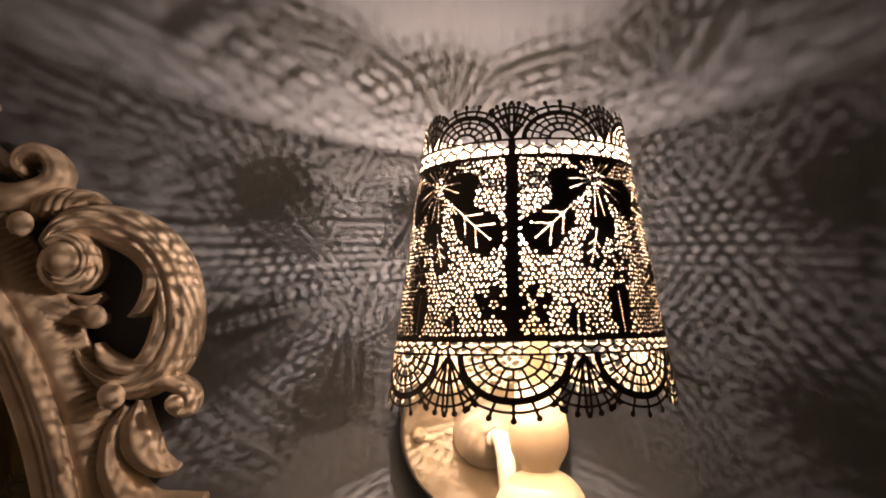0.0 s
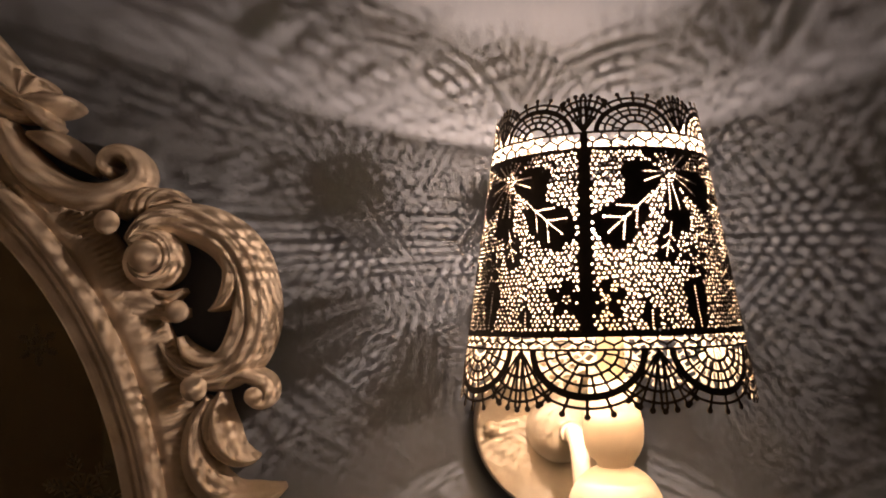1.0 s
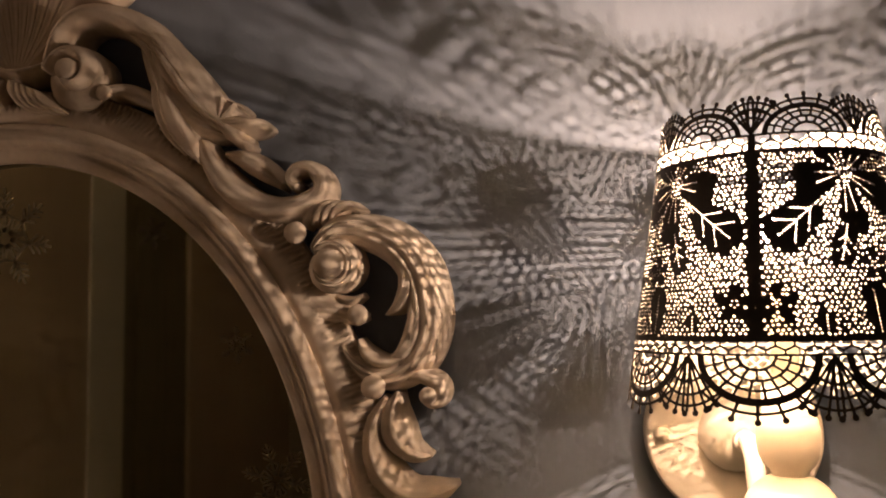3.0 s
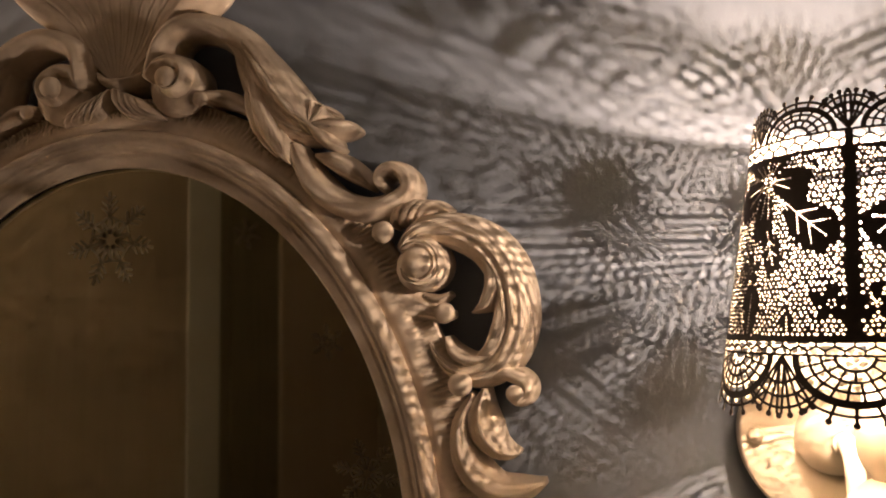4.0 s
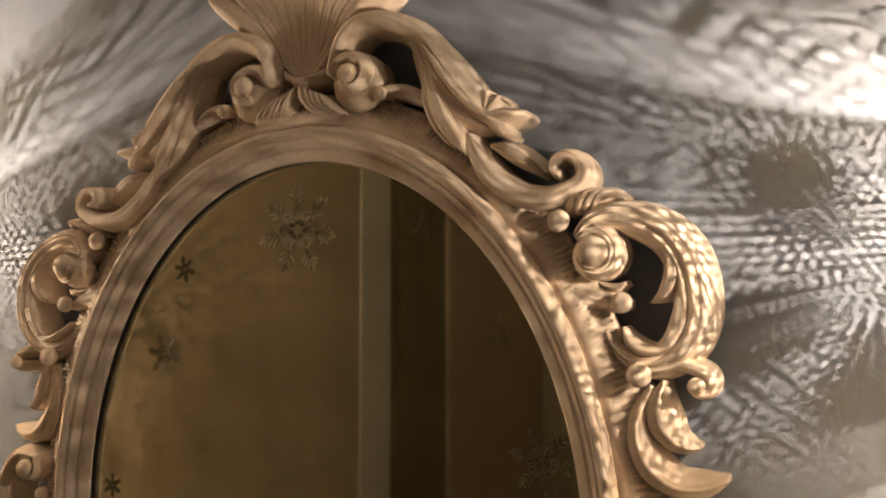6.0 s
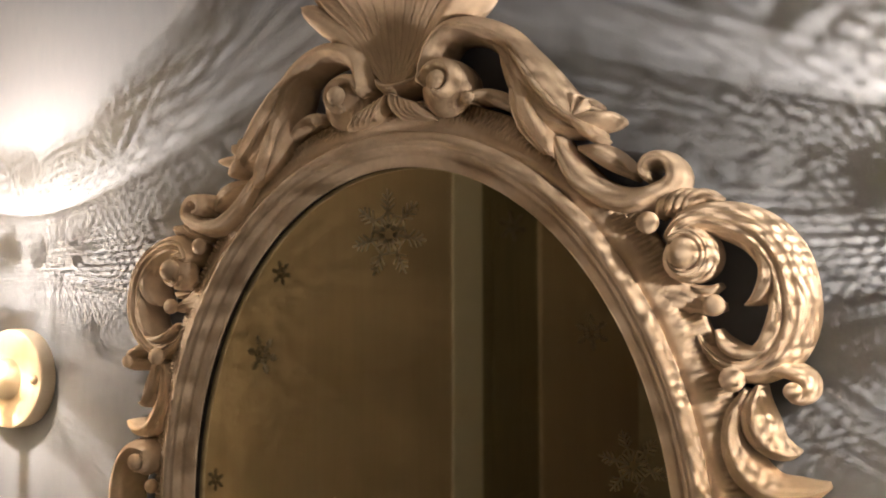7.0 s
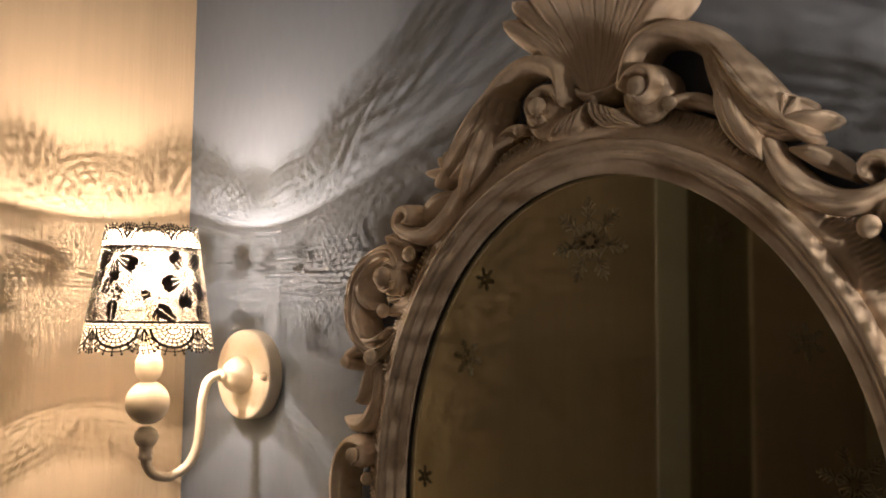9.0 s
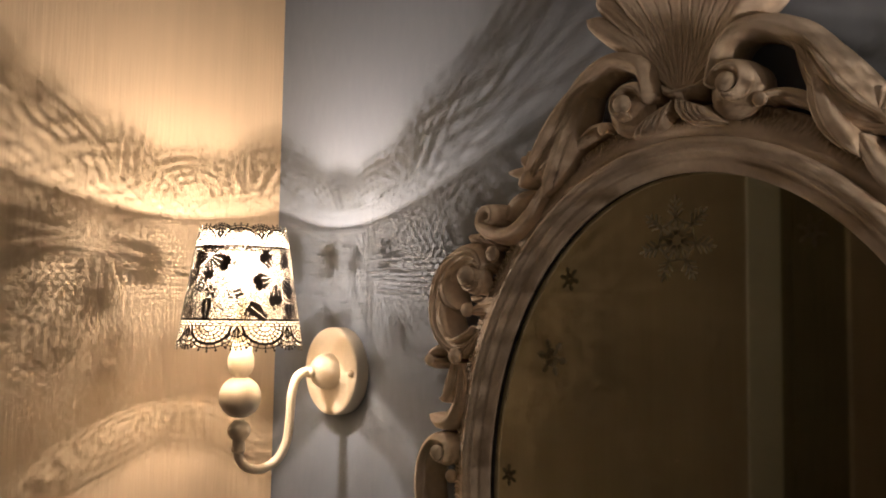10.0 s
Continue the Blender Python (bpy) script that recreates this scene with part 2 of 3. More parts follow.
for side in (1, -1):
    # crest scroll beside the shell
    bm = bmesh.new()
    cu = 54 if side > 0 else 46
    carve(bm, side, curl(cu, 204, 7, 20, -110, 165, 6, 8, 38, 32, 10) + [(cu - 12, 236, 10, 30), (58, 250, 10, 29), (82, 248, 11, 28), (104, 236, 12, 27), (124, 216, 11, 26)],
          base=-0.022, grooves=3, cut=0.0014, n=110)
    bead(bm, side, cu, 205, 8.5, -0.055, 0.8)
    bead(bm, side, cu + 1, 202, 24, -0.036, 0.5)
    part("scroll", bm, FRAME_PAINT, mirror)
    # acanthus leaf that flows from it: a broad body, ridges, a hanging lobe and a lobed tip
    bm = bmesh.new()
    carve(bm, side, [(100, 238, 5, 16), (113, 220, 15, 23), (128, 196, 21, 27), (144, 176, 20, 27), (158, 164, 13, 24), (170, 157, 5, 18)], base=-0.022, grooves=5, cut=0.0020, m=41)
    carve(bm, side, [(98, 243, 4, 20), (117, 226, 9, 28), (134, 204, 12, 33), (150, 182, 13, 33), (164, 166, 10, 29), (176, 156, 5, 22)], base=-0.022, grooves=3, cut=0.0022, m=33)
    carve(bm, side, [(118, 208, 4, 22), (124, 188, 9, 30), (132, 165, 11, 32), (142, 148, 8, 30), (150, 135, 1, 22)], base=-0.022, grooves=2, cut=0.0018)
    carve(bm, side, [(112, 200, 3, 18), (117, 182, 7, 25), (125, 163, 8, 27), (134, 149, 5, 24), (140, 140, 1, 18)], base=-0.022, grooves=2, cut=0.0015)
    carve(bm, side, [(112, 226, 2, 24), (126, 210, 4, 34), (142, 188, 5, 37), (158, 170, 4, 34), (170, 160, 2, 27)], base=-0.022, grooves=1, cut=0.0015, n=40)
    for tip_u, tip_z, w in ((197, 163, 6), (184, 150, 6), (180, 176, 5), (171, 181, 3.5)):
        carve(bm, side, [(152, 166, 3, 20), (164, 164, w, 26), (0.55 * tip_u + 73, 0.55 * tip_z + 73, w + 1, 27), (tip_u - 4, tip_z, w * 0.8, 24), (tip_u, tip_z - 1, 1, 18)],
              base=-0.022, grooves=1, cut=0.0014, n=30)
    part("acanthus_leaf", bm, FRAME_PAINT, mirror)
    # small curl under the crest hole
    bm = bmesh.new()
    carve(bm, side, [(118, 176, 3, 12), (106, 185, 6, 18), (92, 192, 7, 21), (80, 193, 6, 22), (76, 188, 4, 24)], base=-0.022, grooves=1)
    bead(bm, side, 76, 190, 6, -0.043)
    part("small_curl", bm, FRAME_PAINT, mirror)
    # hollow hook inside the crest hole
    bm = bmesh.new()
    carve(bm, side, [(86, 240, 3, 18), (103, 229, 6, 24), (112, 214, 6, 24), (114, 203, 2, 18)], base=-0.022, grooves=2, cut=0.0015)
    part("hook_leaf", bm, FRAME_PAINT, mirror)
    # C scroll on the shoulder
    bm = bmesh.new()
    carve(bm, side, [(148, 152, 5, 18), (156, 136, 9, 24), (168, 119, 11, 27), (188, 105, 11, 28), (210, 101, 10, 28), (229, 106, 9, 28)] +
          curl(224, 119, 15, 3, -25, 260, 8, 4, 28, 30, 10), base=-0.022, grooves=2, cut=0.002, n=90)
    carve(bm, side, [(166, 143, 3, 14), (181, 138, 8, 22), (196, 129, 8, 22), (208, 118, 3, 14)], base=-0.022, grooves=2, cut=0.002, n=24)
    part("scroll", bm, FRAME_PAINT, mirror)
    # ribbed collar between the scrolls
    bm = bmesh.new()
    for q in range(4):
        f = q / 3
        carve(bm, side, [(222 + 20 * f, 88 + 3 * f, 3, 15), (228 + 19 * f, 97 + 2 * f, 5, 26), (236 + 21 * f, 104 - 2 * f, 5, 26), (245 + 21 * f, 105 - 7 * f, 3, 15)], n=20, m=11)
    part("ribbed_collar", bm, FRAME_PAINT, mirror)
    bm = bmesh.new()
    bead(bm, side, 220, 83, 8, -0.042, 0.8)
    part("bead", bm, FRAME_PAINT, mirror)
    # large side scroll with its spiral eye
    bm = bmesh.new()
    carve(bm, side, curl(246, 58, 8, 17, -170, 130, 7, 8, 40, 34, 10) + [(247, 84, 11, 31), (269, 84, 14, 30), (291, 74, 16, 30), (305, 57, 17, 31), (311, 36, 17, 31), (311, 15, 17, 30),
          (303, -4, 16, 28), (287, -16, 13, 26), (270, -15, 9, 24), (256, -5, 5, 20), (250, 5, 2, 16)], grooves=5, cut=0.0024, n=150, m=41)
    bead(bm, side, 247, 60, 10.5, -0.054, 0.8)
    bead(bm, side, 246, 57, 17, -0.038, 0.8)
    part("scroll", bm, FRAME_PAINT, mirror)
    bm = bmesh.new()
    carve(bm, side, [(284, 70, 3, 18), (296, 58, 8, 29), (298, 44, 9, 30), (292, 32, 7, 26), (282, 25, 1, 18)], grooves=2, cut=0.002, n=40)
    carve(bm, side, [(303, 40, 3, 24), (304, 24, 8, 30), (301, 10, 9, 30), (294, -1, 7, 28), (282, -8, 2, 20)], grooves=2, cut=0.002, n=40)
    carve(bm, side, [(262, 8, 2, 16), (268, -2, 6, 25), (280, -8, 6, 28), (294, -6, 4, 26), (300, 2, 2, 22)], grooves=1, cut=0.002, n=30)
    part("hook_leaf", bm, FRAME_PAINT, mirror)
    bm = bmesh.new()
    carve(bm, side, [(216, 34, 20, 19), (232, 31, 17, 20), (248, 27, 10, 20), (260, 24, 6, 21), (267, 24, 3, 18)], grooves=5, cut=0.001, n=36, m=31)
    bead(bm, side, 263, 25, 7.5, -0.037, 0.9)
    carve(bm, side, [(246, 38, 2, 14), (256, 35, 4, 19), (265, 39, 2, 15)], n=16)
    part("small_curl", bm, FRAME_PAINT, mirror)
    # beads and curl below it
    bm = bmesh.new()
    bead(bm, side, 275, -24, 8.5, -0.043, 0.9)
    part("bead", bm, FRAME_PAINT, mirror)
    bm = bmesh.new()
    carve(bm, side, [(296, -18, 5, 22), (306, -17, 7, 25)] + curl(313, -30, 10, 3, 85, -190, 7, 4, 26, 28, 10), n=50)
    bead(bm, side, 313, -30, 6, -0.047, 0.7)
    part("small_curl", bm, FRAME_PAINT, mirror)
    # two long leaves
    bm = bmesh.new()
    carve(bm, side, [(290, -28, 3, 18), (287, -43, 11, 26), (289, -57, 13.5, 28), (297, -68, 10, 26), (306, -72, 6, 22), (313, -72, 1, 16)], grooves=3, cut=0.0025, n=40)
    part("leaf", bm, FRAME_PAINT, mirror)
    bm = bmesh.new()
    carve(bm, side, [(281, -32, 3, 18), (273, -50, 8, 25), (273, -70, 11, 28), (282, -87, 13, 29), (297, -97, 11, 28), (315, -97, 9, 25), (330, -92, 2, 16)], grooves=3, cut=0.0025, n=50)
    part("leaf", bm, FRAME_PAINT, mirror)
    # lower side scroll
    bm = bmesh.new()
    carve(bm, side, curl(292, -128, 5, 13, -10, -250, 5, 6, 40, 34, 9) + [(310, -116, 9, 31), (326, -130, 12, 30), (334, -152, 14, 30), (335, -176, 14, 30), (329, -200, 13, 28), (316, -220, 10, 26),
          (298, -232, 6, 22), (284, -236, 2, 16)], grooves=3, cut=0.0016, n=110, m=23)
    bead(bm, side, 292, -127, 8, -0.052, 0.8)
    bead(bm, side, 291, -129, 13, -0.038, 0.8)
    part("scroll", bm, FRAME_PAINT, mirror)
    bm = bmesh.new()
    bead(bm, side, 284, -152, 7, -0.038, 0.9)
    part("bead", bm, FRAME_PAINT, mirror)
    # small gadroon leaves over the top of the oval
    bm = bmesh.new()
    for q in range(5):
        f = q / 4
        carve(bm, side, [(2 + 20 * f, 203 - 9 * f, 2, 22), (6 + 23 * f, 193 - 7 * f, 4, 27), (13 + 24 * f, 184 - 4 * f, 4, 25), (22 + 23 * f, 179 - 2 * f, 1.5, 16)], base=-0.024, n=20, m=11)
    part("gadroon_leaf", bm, FRAME_PAINT, mirror)

# shell at the top
bm = bmesh.new()
carve(bm, 1, [(0, 208, 8, 5), (0, 232, 18, 6), (0, 262, 36, 8), (0, 285, 50, 10), (0, 300, 48, 10)], n=30, m=25)
part("shell_body", bm, FRAME_PAINT, mirror)
for q in range(11):
    f = -1 + 2 * q / 10
    a = math.radians(47 * f)
    reach = 116 - 10 * abs(f) ** 3
    sa, ca = math.sin(a), math.cos(a)
    bm = bmesh.new()
    bend = 8 * f
    carve(bm, 1, [(0 + 8 * f, 214, 2, 20), (sa * 30 + 4 * f, 214 + ca * 30, 6, 22), (sa * 62 - bend * 0.3, 214 + ca * 62, 11, 27), (sa * 92, 214 + ca * 92, 15, 36),
                  (sa * reach + bend * 0.4, 214 + ca * reach, 12, 42), (sa * (reach + 6) + bend * 0.5, 214 + ca * (reach + 6), 1.5, 40)], grooves=2, cut=0.0022, n=40, m=17)
    part("shell_rib", bm, FRAME_PAINT, mirror)
bm = bmesh.new()
carve(bm, 1, [(-19, 220, 2, 20), (-9, 211, 5, 30), (5, 208, 6, 33), (19, 211, 5, 30), (30, 220, 2, 20)], n=30)
part("shell_bar", bm, FRAME_PAINT, mirror)


# snowflakes etched on the glass
def snowflake(u, z, size, arms, twist):
    bm = bmesh.new()
    y0, y1 = -0.0247, -0.0239

    def bar(a, b, w):
        a, b = Vector(a), Vector(b)
        d = (b - a).normalized()
        nrm = Vector((-d.y, d.x)) * w
        q = [bm.verts.new((p.x, y, p.y)) for p in (a - nrm, b - nrm * 0.6, b + nrm * 0.6, a + nrm) for y in (y0, y1)]
        for f in ((0, 2, 4, 6), (0, 1, 3, 2), (2, 3, 5, 4), (4, 5, 7, 6), (6, 7, 1, 0)):
            bm.faces.new([q[i] for i in f])
    for k in range(arms):
        a = math.radians(90 + twist + 360 * k / arms)
        d, c = Vector((math.cos(a), math.sin(a))), Vector((u, z)) / 1000
        bar(c + d * size * 0.12, c + d * size, size * 0.042)
        for at, ln in ((0.92, 0.16), (0.78, 0.22), (0.64, 0.24)):
            for sg in (-1, 1):
                b = a + sg * math.radians(52)
                bar(c + d * size * (at - 0.12), c + d * size * (at - 0.12) + Vector((math.cos(b), math.sin(b))) * size * ln, size * 0.03)
        for sg in (-1, 1):
            b = a + sg * math.radians(24)
            bar(c + d * size * 0.14, c + Vector((math.cos(b), math.sin(b))) * size * 0.42, size * 0.035)
            bar(c + Vector((math.cos(b), math.sin(b))) * size * 0.42, c + d * size * 0.5, size * 0.03)
    return tagged(mesh_object("snowflake", bm, ETCH, mirror, smooth=False), "frosted snowflake etched on the glass")


for u, z, size, arms, twist in ((-12, 87, 0.039, 7, 2), (-132, 56, 0.012, 6, 15), (-154, -20, 0.019, 6, 20), (-211, -141, 0.011, 6, 0),
                                (106, 88, 0.013, 6, 10), (171, 5, 0.014, 6, 5), (201, -90, 0.026, 6, 18)):
    snowflake(u, z, size, arms, twist)


# ---- wall lamps with pierced lace shades ----
SHADE_TOP, SHADE_LOW = 0.124, -0.027
R_TOP, R_LOW = 0.0525, 0.0765


def line(dist, half):
    return half - np.abs(dist)


def scallops(x, h, period, hw, hd, rings, thick, spokes, dots, fan_rings, fan_half, dot_r):
    """Lace: rows of half ovals hanging from h = 0 (h grows outwards), with fans at their joints. x, h in metres."""
    xm = (x + period / 2) % period - period / 2
    xj = x % period - period / 2
    rho = np.sqrt((xm / hw) ** 2 + (h / hd) ** 2) + 1e-9
    grad = np.sqrt((xm / hw ** 2) ** 2 + (h / hd ** 2) ** 2) / rho + 1e-9
    ang = np.arctan2(xm / hw, h / hd)
    d = np.full(x.shape, -1.0)
    for r, half in rings:
        d = np.maximum(d, line((rho - r) / grad, half))
    d = np.maximum(d, line((rho - 1.0) / grad, thick))
    lower = np.where(np.abs(ang) < 0.85, line((rho - 1.24) / grad, 0.0006), -1)
    d = np.maximum(d, lower)
    mean = 0.5 * (hw + hd)
    for n, lo, hi, shift in spokes:
        step = math.pi / n
        aa = (ang + shift * step + step / 2) % step - step / 2
        sp = np.where((rho > lo) & (rho < hi), 0.00055 - np.abs(aa) * rho * mean, -1)
        d = np.maximum(d, sp)
    for k in range(-(dots // 2), dots // 2 + 1):
        a = 0.30 * k
        dx, dh = math.sin(a) * 1.42 * hw, math.cos(a) * 1.42 * hd
        d = np.maximum(d, dot_r - np.hypot(xm - dx, h - dh))
        seg = (xm * math.sin(a) / hw + h * math.cos(a) / hd)
        off = (xm / hw * math.cos(a) - h / hd * math.sin(a)) * mean
        d = np.maximum(d, np.where((seg > 1.0) & (seg < 1.42), 0.0006 - np.abs(off), -1))
    out = rho > 1.0
    rf, af = np.hypot(xj, h), np.arctan2(xj, h)
    f = np.full(x.shape, -1.0)
    for r in fan_rings:
        f = np.maximum(f, line(rf - r, 0.0006))
    last = fan_rings[-1]
    for k in range(-3, 4):
        a = fan_half * k / 3
        off = xj * math.cos(a) - h * math.sin(a)
        al = xj * math.sin(a) + h * math.cos(a)
        lane = np.abs(np.abs(off) - 0.0012) if k == 0 else np.abs(off)
        f = np.maximum(f, np.where((al > 0.003) & (al < last * 1.12), 0.0006 - lane, -1))
        f = np.maximum(f, dot_r - np.hypot(xj - math.sin(a) * last * 1.15, h - math.cos(a) * last * 1.15))
    f = np.maximum(f, 0.0042 - rf)
    d = np.maximum(d, np.where(out & (np.abs(af) < fan_half * 1.25), f, -1))
    return np.where(h > -0.0004, d, -1)


def honeycomb(x, z, lo, hi, cell):
    """Two rows of cells between two lines."""
    mid, amp = (lo + hi) / 2, (hi - lo) * 0.16
    tri = np.abs((x / cell) % 1 - 0.5) * 4 - 1
    zig = mid + amp * tri
    d = line((z - zig) * 0.85, 0.00048)
    xa = (x + cell / 2) % cell - cell / 2
    xb = x % cell - cell / 2
    d = np.maximum(d, np.where(z > zig, 0.00044 - np.abs(xa), 0.00044 - np.abs(xb)))
    return np.where((z > lo) & (z < hi), d, -1)


def petal(x, z, cx, cz, a, near, far, wide, notch=0.0):
    """A drop shaped petal from near to far along the angle a, notched at its tip; positive inside."""
    dx, dz = x - cx, z - cz
    al, off = dx * math.cos(a) + dz * math.sin(a), -dx * math.sin(a) + dz * math.cos(a)
    t = (al - near) / (far - near)
    w = wide * np.sqrt(np.clip(t * (1.0 - t ** 5) * 1.6, 0, None))
    d = np.where((t > 0) & (t < 1), w - np.abs(off), -1.0)
    return np.minimum(d, np.hypot(al - far, off) - notch) if notch else d


MOTIF_R = 0.0645


def motifs(back):
    """Flowers and leaves of one half: petals (x, z, angle, near, far, width) and the dotted veins on them. back: degrees by which
    the motifs behind sit further from the seam."""
    petals, veins = [], []

    def leaf(deg, z, a, length, wide, side_veins=3):
        x, a = math.radians(deg) * MOTIF_R, math.radians(a)
        petals.append((x, z, a, 0.0, length, wide))
        veins.append((x, z, a, 0.0, length * 0.85))
        for k in range(side_veins):
            at = length * (0.26 + 0.26 * k)
            for sg in (-1, 1):
                veins.append((x + at * math.cos(a), z + at * math.sin(a), a + sg * 0.75, 0.001, wide * 1.05))

    def bloom(deg, z, size, turn):
        x = math.radians(deg) * MOTIF_R
        for k in range(5):
            petals.append((x, z, math.radians(turn + 72 * k), 0.0008, size * 0.92, size * 0.175))
            veins.append((x, z, math.radians(turn + 36 + 72 * k), 0.0016, 0.0017))
    # the flower beside the seam, partly cut by the upper border
    x = math.radians(40) * MOTIF_R
    for turn, far, wide in ((191, 0.0262, 0.0088), (276, 0.0300, 0.0068), (338, 0.0330, 0.0085), (46, 0.0300, 0.0080), (120, 0.0260, 0.0075)):
        a = math.radians(turn)
        petals.append((x, 0.085, a, 0.0040, far, wide, 0.0022))
        for spread in (-0.20, 0.12):
            veins.append((x, 0.085, a + spread, 0.0045, far * 0.62))
    for k in range(9):
        a = math.radians(40 * k)
        veins.append((x, 0.085, a, 0.0026, 0.0034))
    # its stem, large leaf and small leaf
    veins.append((math.radians(34) * MOTIF_R, 0.0775, math.radians(225), 0.0, 0.012))
    leaf(28.5, 0.0735, 219, 0.0320, 0.0100, 2)
    leaf(38, 0.0605, 252, 0.0195, 0.0052, 2)
    bloom(7.6, 0.0258, 0.0100, 90)
    bloom(47.5, 0.0425, 0.0088, 90)
    leaf(45.5, 0.0112, 92, 0.0235, 0.0056, 0)
    leaf(24.6, 0.0125, 88, 0.0095, 0.0030, 0)
    # the large open flower at the side
    x = math.radians(121 + back) * MOTIF_R
    for turn, far, wide in ((199, 0.0340, 0.0088), (261, 0.0370, 0.0088), (317, 0.0345, 0.0084), (47, 0.0340, 0.0078), (127, 0.0340, 0.0082)):
        a = math.radians(turn)
        petals.append((x, 0.0625, a, 0.0105, far, wide, 0.0026))
        for spread in (-0.17, 0.13):
            veins.append((x, 0.0625, a + spread, 0.0085, far * 0.66))
    leaf(66.5, 0.0362, 24, 0.0180, 0.0042, 1)
    leaf(104 + back, 0.0128, 142, 0.0235, 0.0075, 0)
    leaf(134 + back, 0.0112, 88, 0.0185, 0.0058, 0)
    leaf(78, 0.0740, 172, 0.0080, 0.0018, 0)
    leaf(165, 0.0125, 62, 0.0220, 0.0060, 1)
    leaf(86, 0.0125, 80, 0.0080, 0.0028, 0)
    bloom(168, 0.0800, 0.0088, 30)
    bloom(160, 0.0470, 0.0085, 60)
    return petals, veins


def pierced_field(theta, z):
    """Positive where there is sheet metal. theta from the seam, radians in -pi..pi; z in metres."""
    field = np.full(theta.shape, -1.0)
    seven = 2 * math.pi / 7
    # lower lace
    x = theta * 0.0735
    h = 0.0030 - z
    low = scallops(x, h, seven * 0.0735, 0.0262, 0.0205, ((0.32, 0.0007), (0.55, 0.0006), (0.76, 0.0006)), 0.0016,
                   ((11, 0.55, 1.0, 0.5), (7, 0.32, 0.56, 0.0)), 5, (0.0125, 0.0185, 0.0235), 0.62, 0.0014)
    field = np.maximum(field, np.where(z < 0.0034, low, -1))
    field = np.maximum(field, line(z - 0.0030, 0.00055))
    field = np.maximum(field, honeycomb(x, z, 0.0030, 0.0090, seven * 0.0735 / 8))
    field = np.maximum(field, line(z - 0.0103, 0.0016))
    # upper lace
    x = (theta + seven / 2) * 0.0550
    h = z - 0.1045
    top = scallops(x, h, seven * 0.0550, 0.0188, 0.0132, ((0.36, 0.0007), (0.60, 0.0006), (0.80, 0.0005)), 0.0012,
                   ((9, 0.60, 1.0, 0.5), (7, 0.36, 0.6, 0.0)), 7, (0.0085, 0.0125, 0.0160), 0.62, 0.0012)
    field = np.maximum(field, np.where(z > 0.1042, top, -1))
    field = np.maximum(field, line(z - 0.1045, 0.00055))
    field = np.maximum(field, honeycomb(x, z, 0.0970, 0.1045, seven * 0.0550 / 6))
    field = np.maximum(field, line(z - 0.0960, 0.0013))
    # panel of small punched holes, with solid flowers and leaves
    panel = (z > 0.0103) & (z < 0.0960)
    field = np.where(panel, np.maximum(field, 0.0012), field)
    rng = np.random.default_rng(4)
    holes = []
    pitch = 0.00228
    count = int(2 * math.pi * MOTIF_R / pitch)
    zrows = int((0.0945 - 0.0120) / (pitch * 0.86))
    for i in range(zrows + 1):
        zz = 0.0122 + i * pitch * 0.86
        for k in range(count):
            xx = -math.pi * MOTIF_R + (k + 0.5 * (i % 2)) * pitch
            holes.append((xx + rng.normal(0, 0.00030), zz + rng.normal(0, 0.00030)))
    holes = np.array(holes)
    hx, hz = np.abs(holes[:, 0]), holes[:, 1]
    inside = np.full(len(holes), -1.0)
    dotted = []
    for sg, back in ((1, 0.0), (-1, 10.5)):
        petals, veins = motifs(back)
        half = holes[:, 0] * sg > 0
        for q in petals:
            inside[half] = np.maximum(inside[half], petal(hx[half], hz[half], *q))
        for vx, vz, a, lo, hi in veins:
            dotted += [(sg * (vx + at * math.cos(a)), vz + at * math.sin(a)) for at in np.arange(lo, hi, 0.0015)]
    keep = (inside < -0.0006) & (hx > 0.0030)
    holes = holes[keep]
    dotted = np.array(dotted)
    dotted = dotted[(dotted[:, 1] > 0.0124) & (dotted[:, 1] < 0.0942)]
    rad = np.concatenate([rng.uniform(0.00050, 0.00070, len(holes)), np.full(len(dotted), 0.00046)])
    holes = np.vstack([holes, dotted])
    nz, nt = theta.shape
    t0, dt, z0, dz = theta[0, 0], theta[0, 1] - theta[0, 0], z[0, 0], z[1, 0] - z[0, 0]
    wt, wz = int(0.0014 / (dt * MOTIF_R)) + 1, int(0.0014 / abs(dz)) + 1
    for (px, pz), r in zip(holes, rad):
        j, i = int(round((px / MOTIF_R - t0) / dt)), int(round((pz - z0) / dz))
        i0, i1, j0, j1 = max(0, i - wz), min(nz, i + wz + 1), max(0, j - wt), min(nt, j + wt + 1)
        if i0 >= i1 or j0 >= j1:
            continue
        sub = np.hypot((theta[i0:i1, j0:j1] * MOTIF_R - px), z[i0:i1, j0:j1] - pz) - r
        field[i0:i1, j0:j1] = np.minimum(field[i0:i1, j0:j1], sub)
    seam = np.where((z > 0.0103) & (z < 0.1045), 0.0020 - np.abs(theta) * MOTIF_R, -1)
    return np.maximum(field, seam)


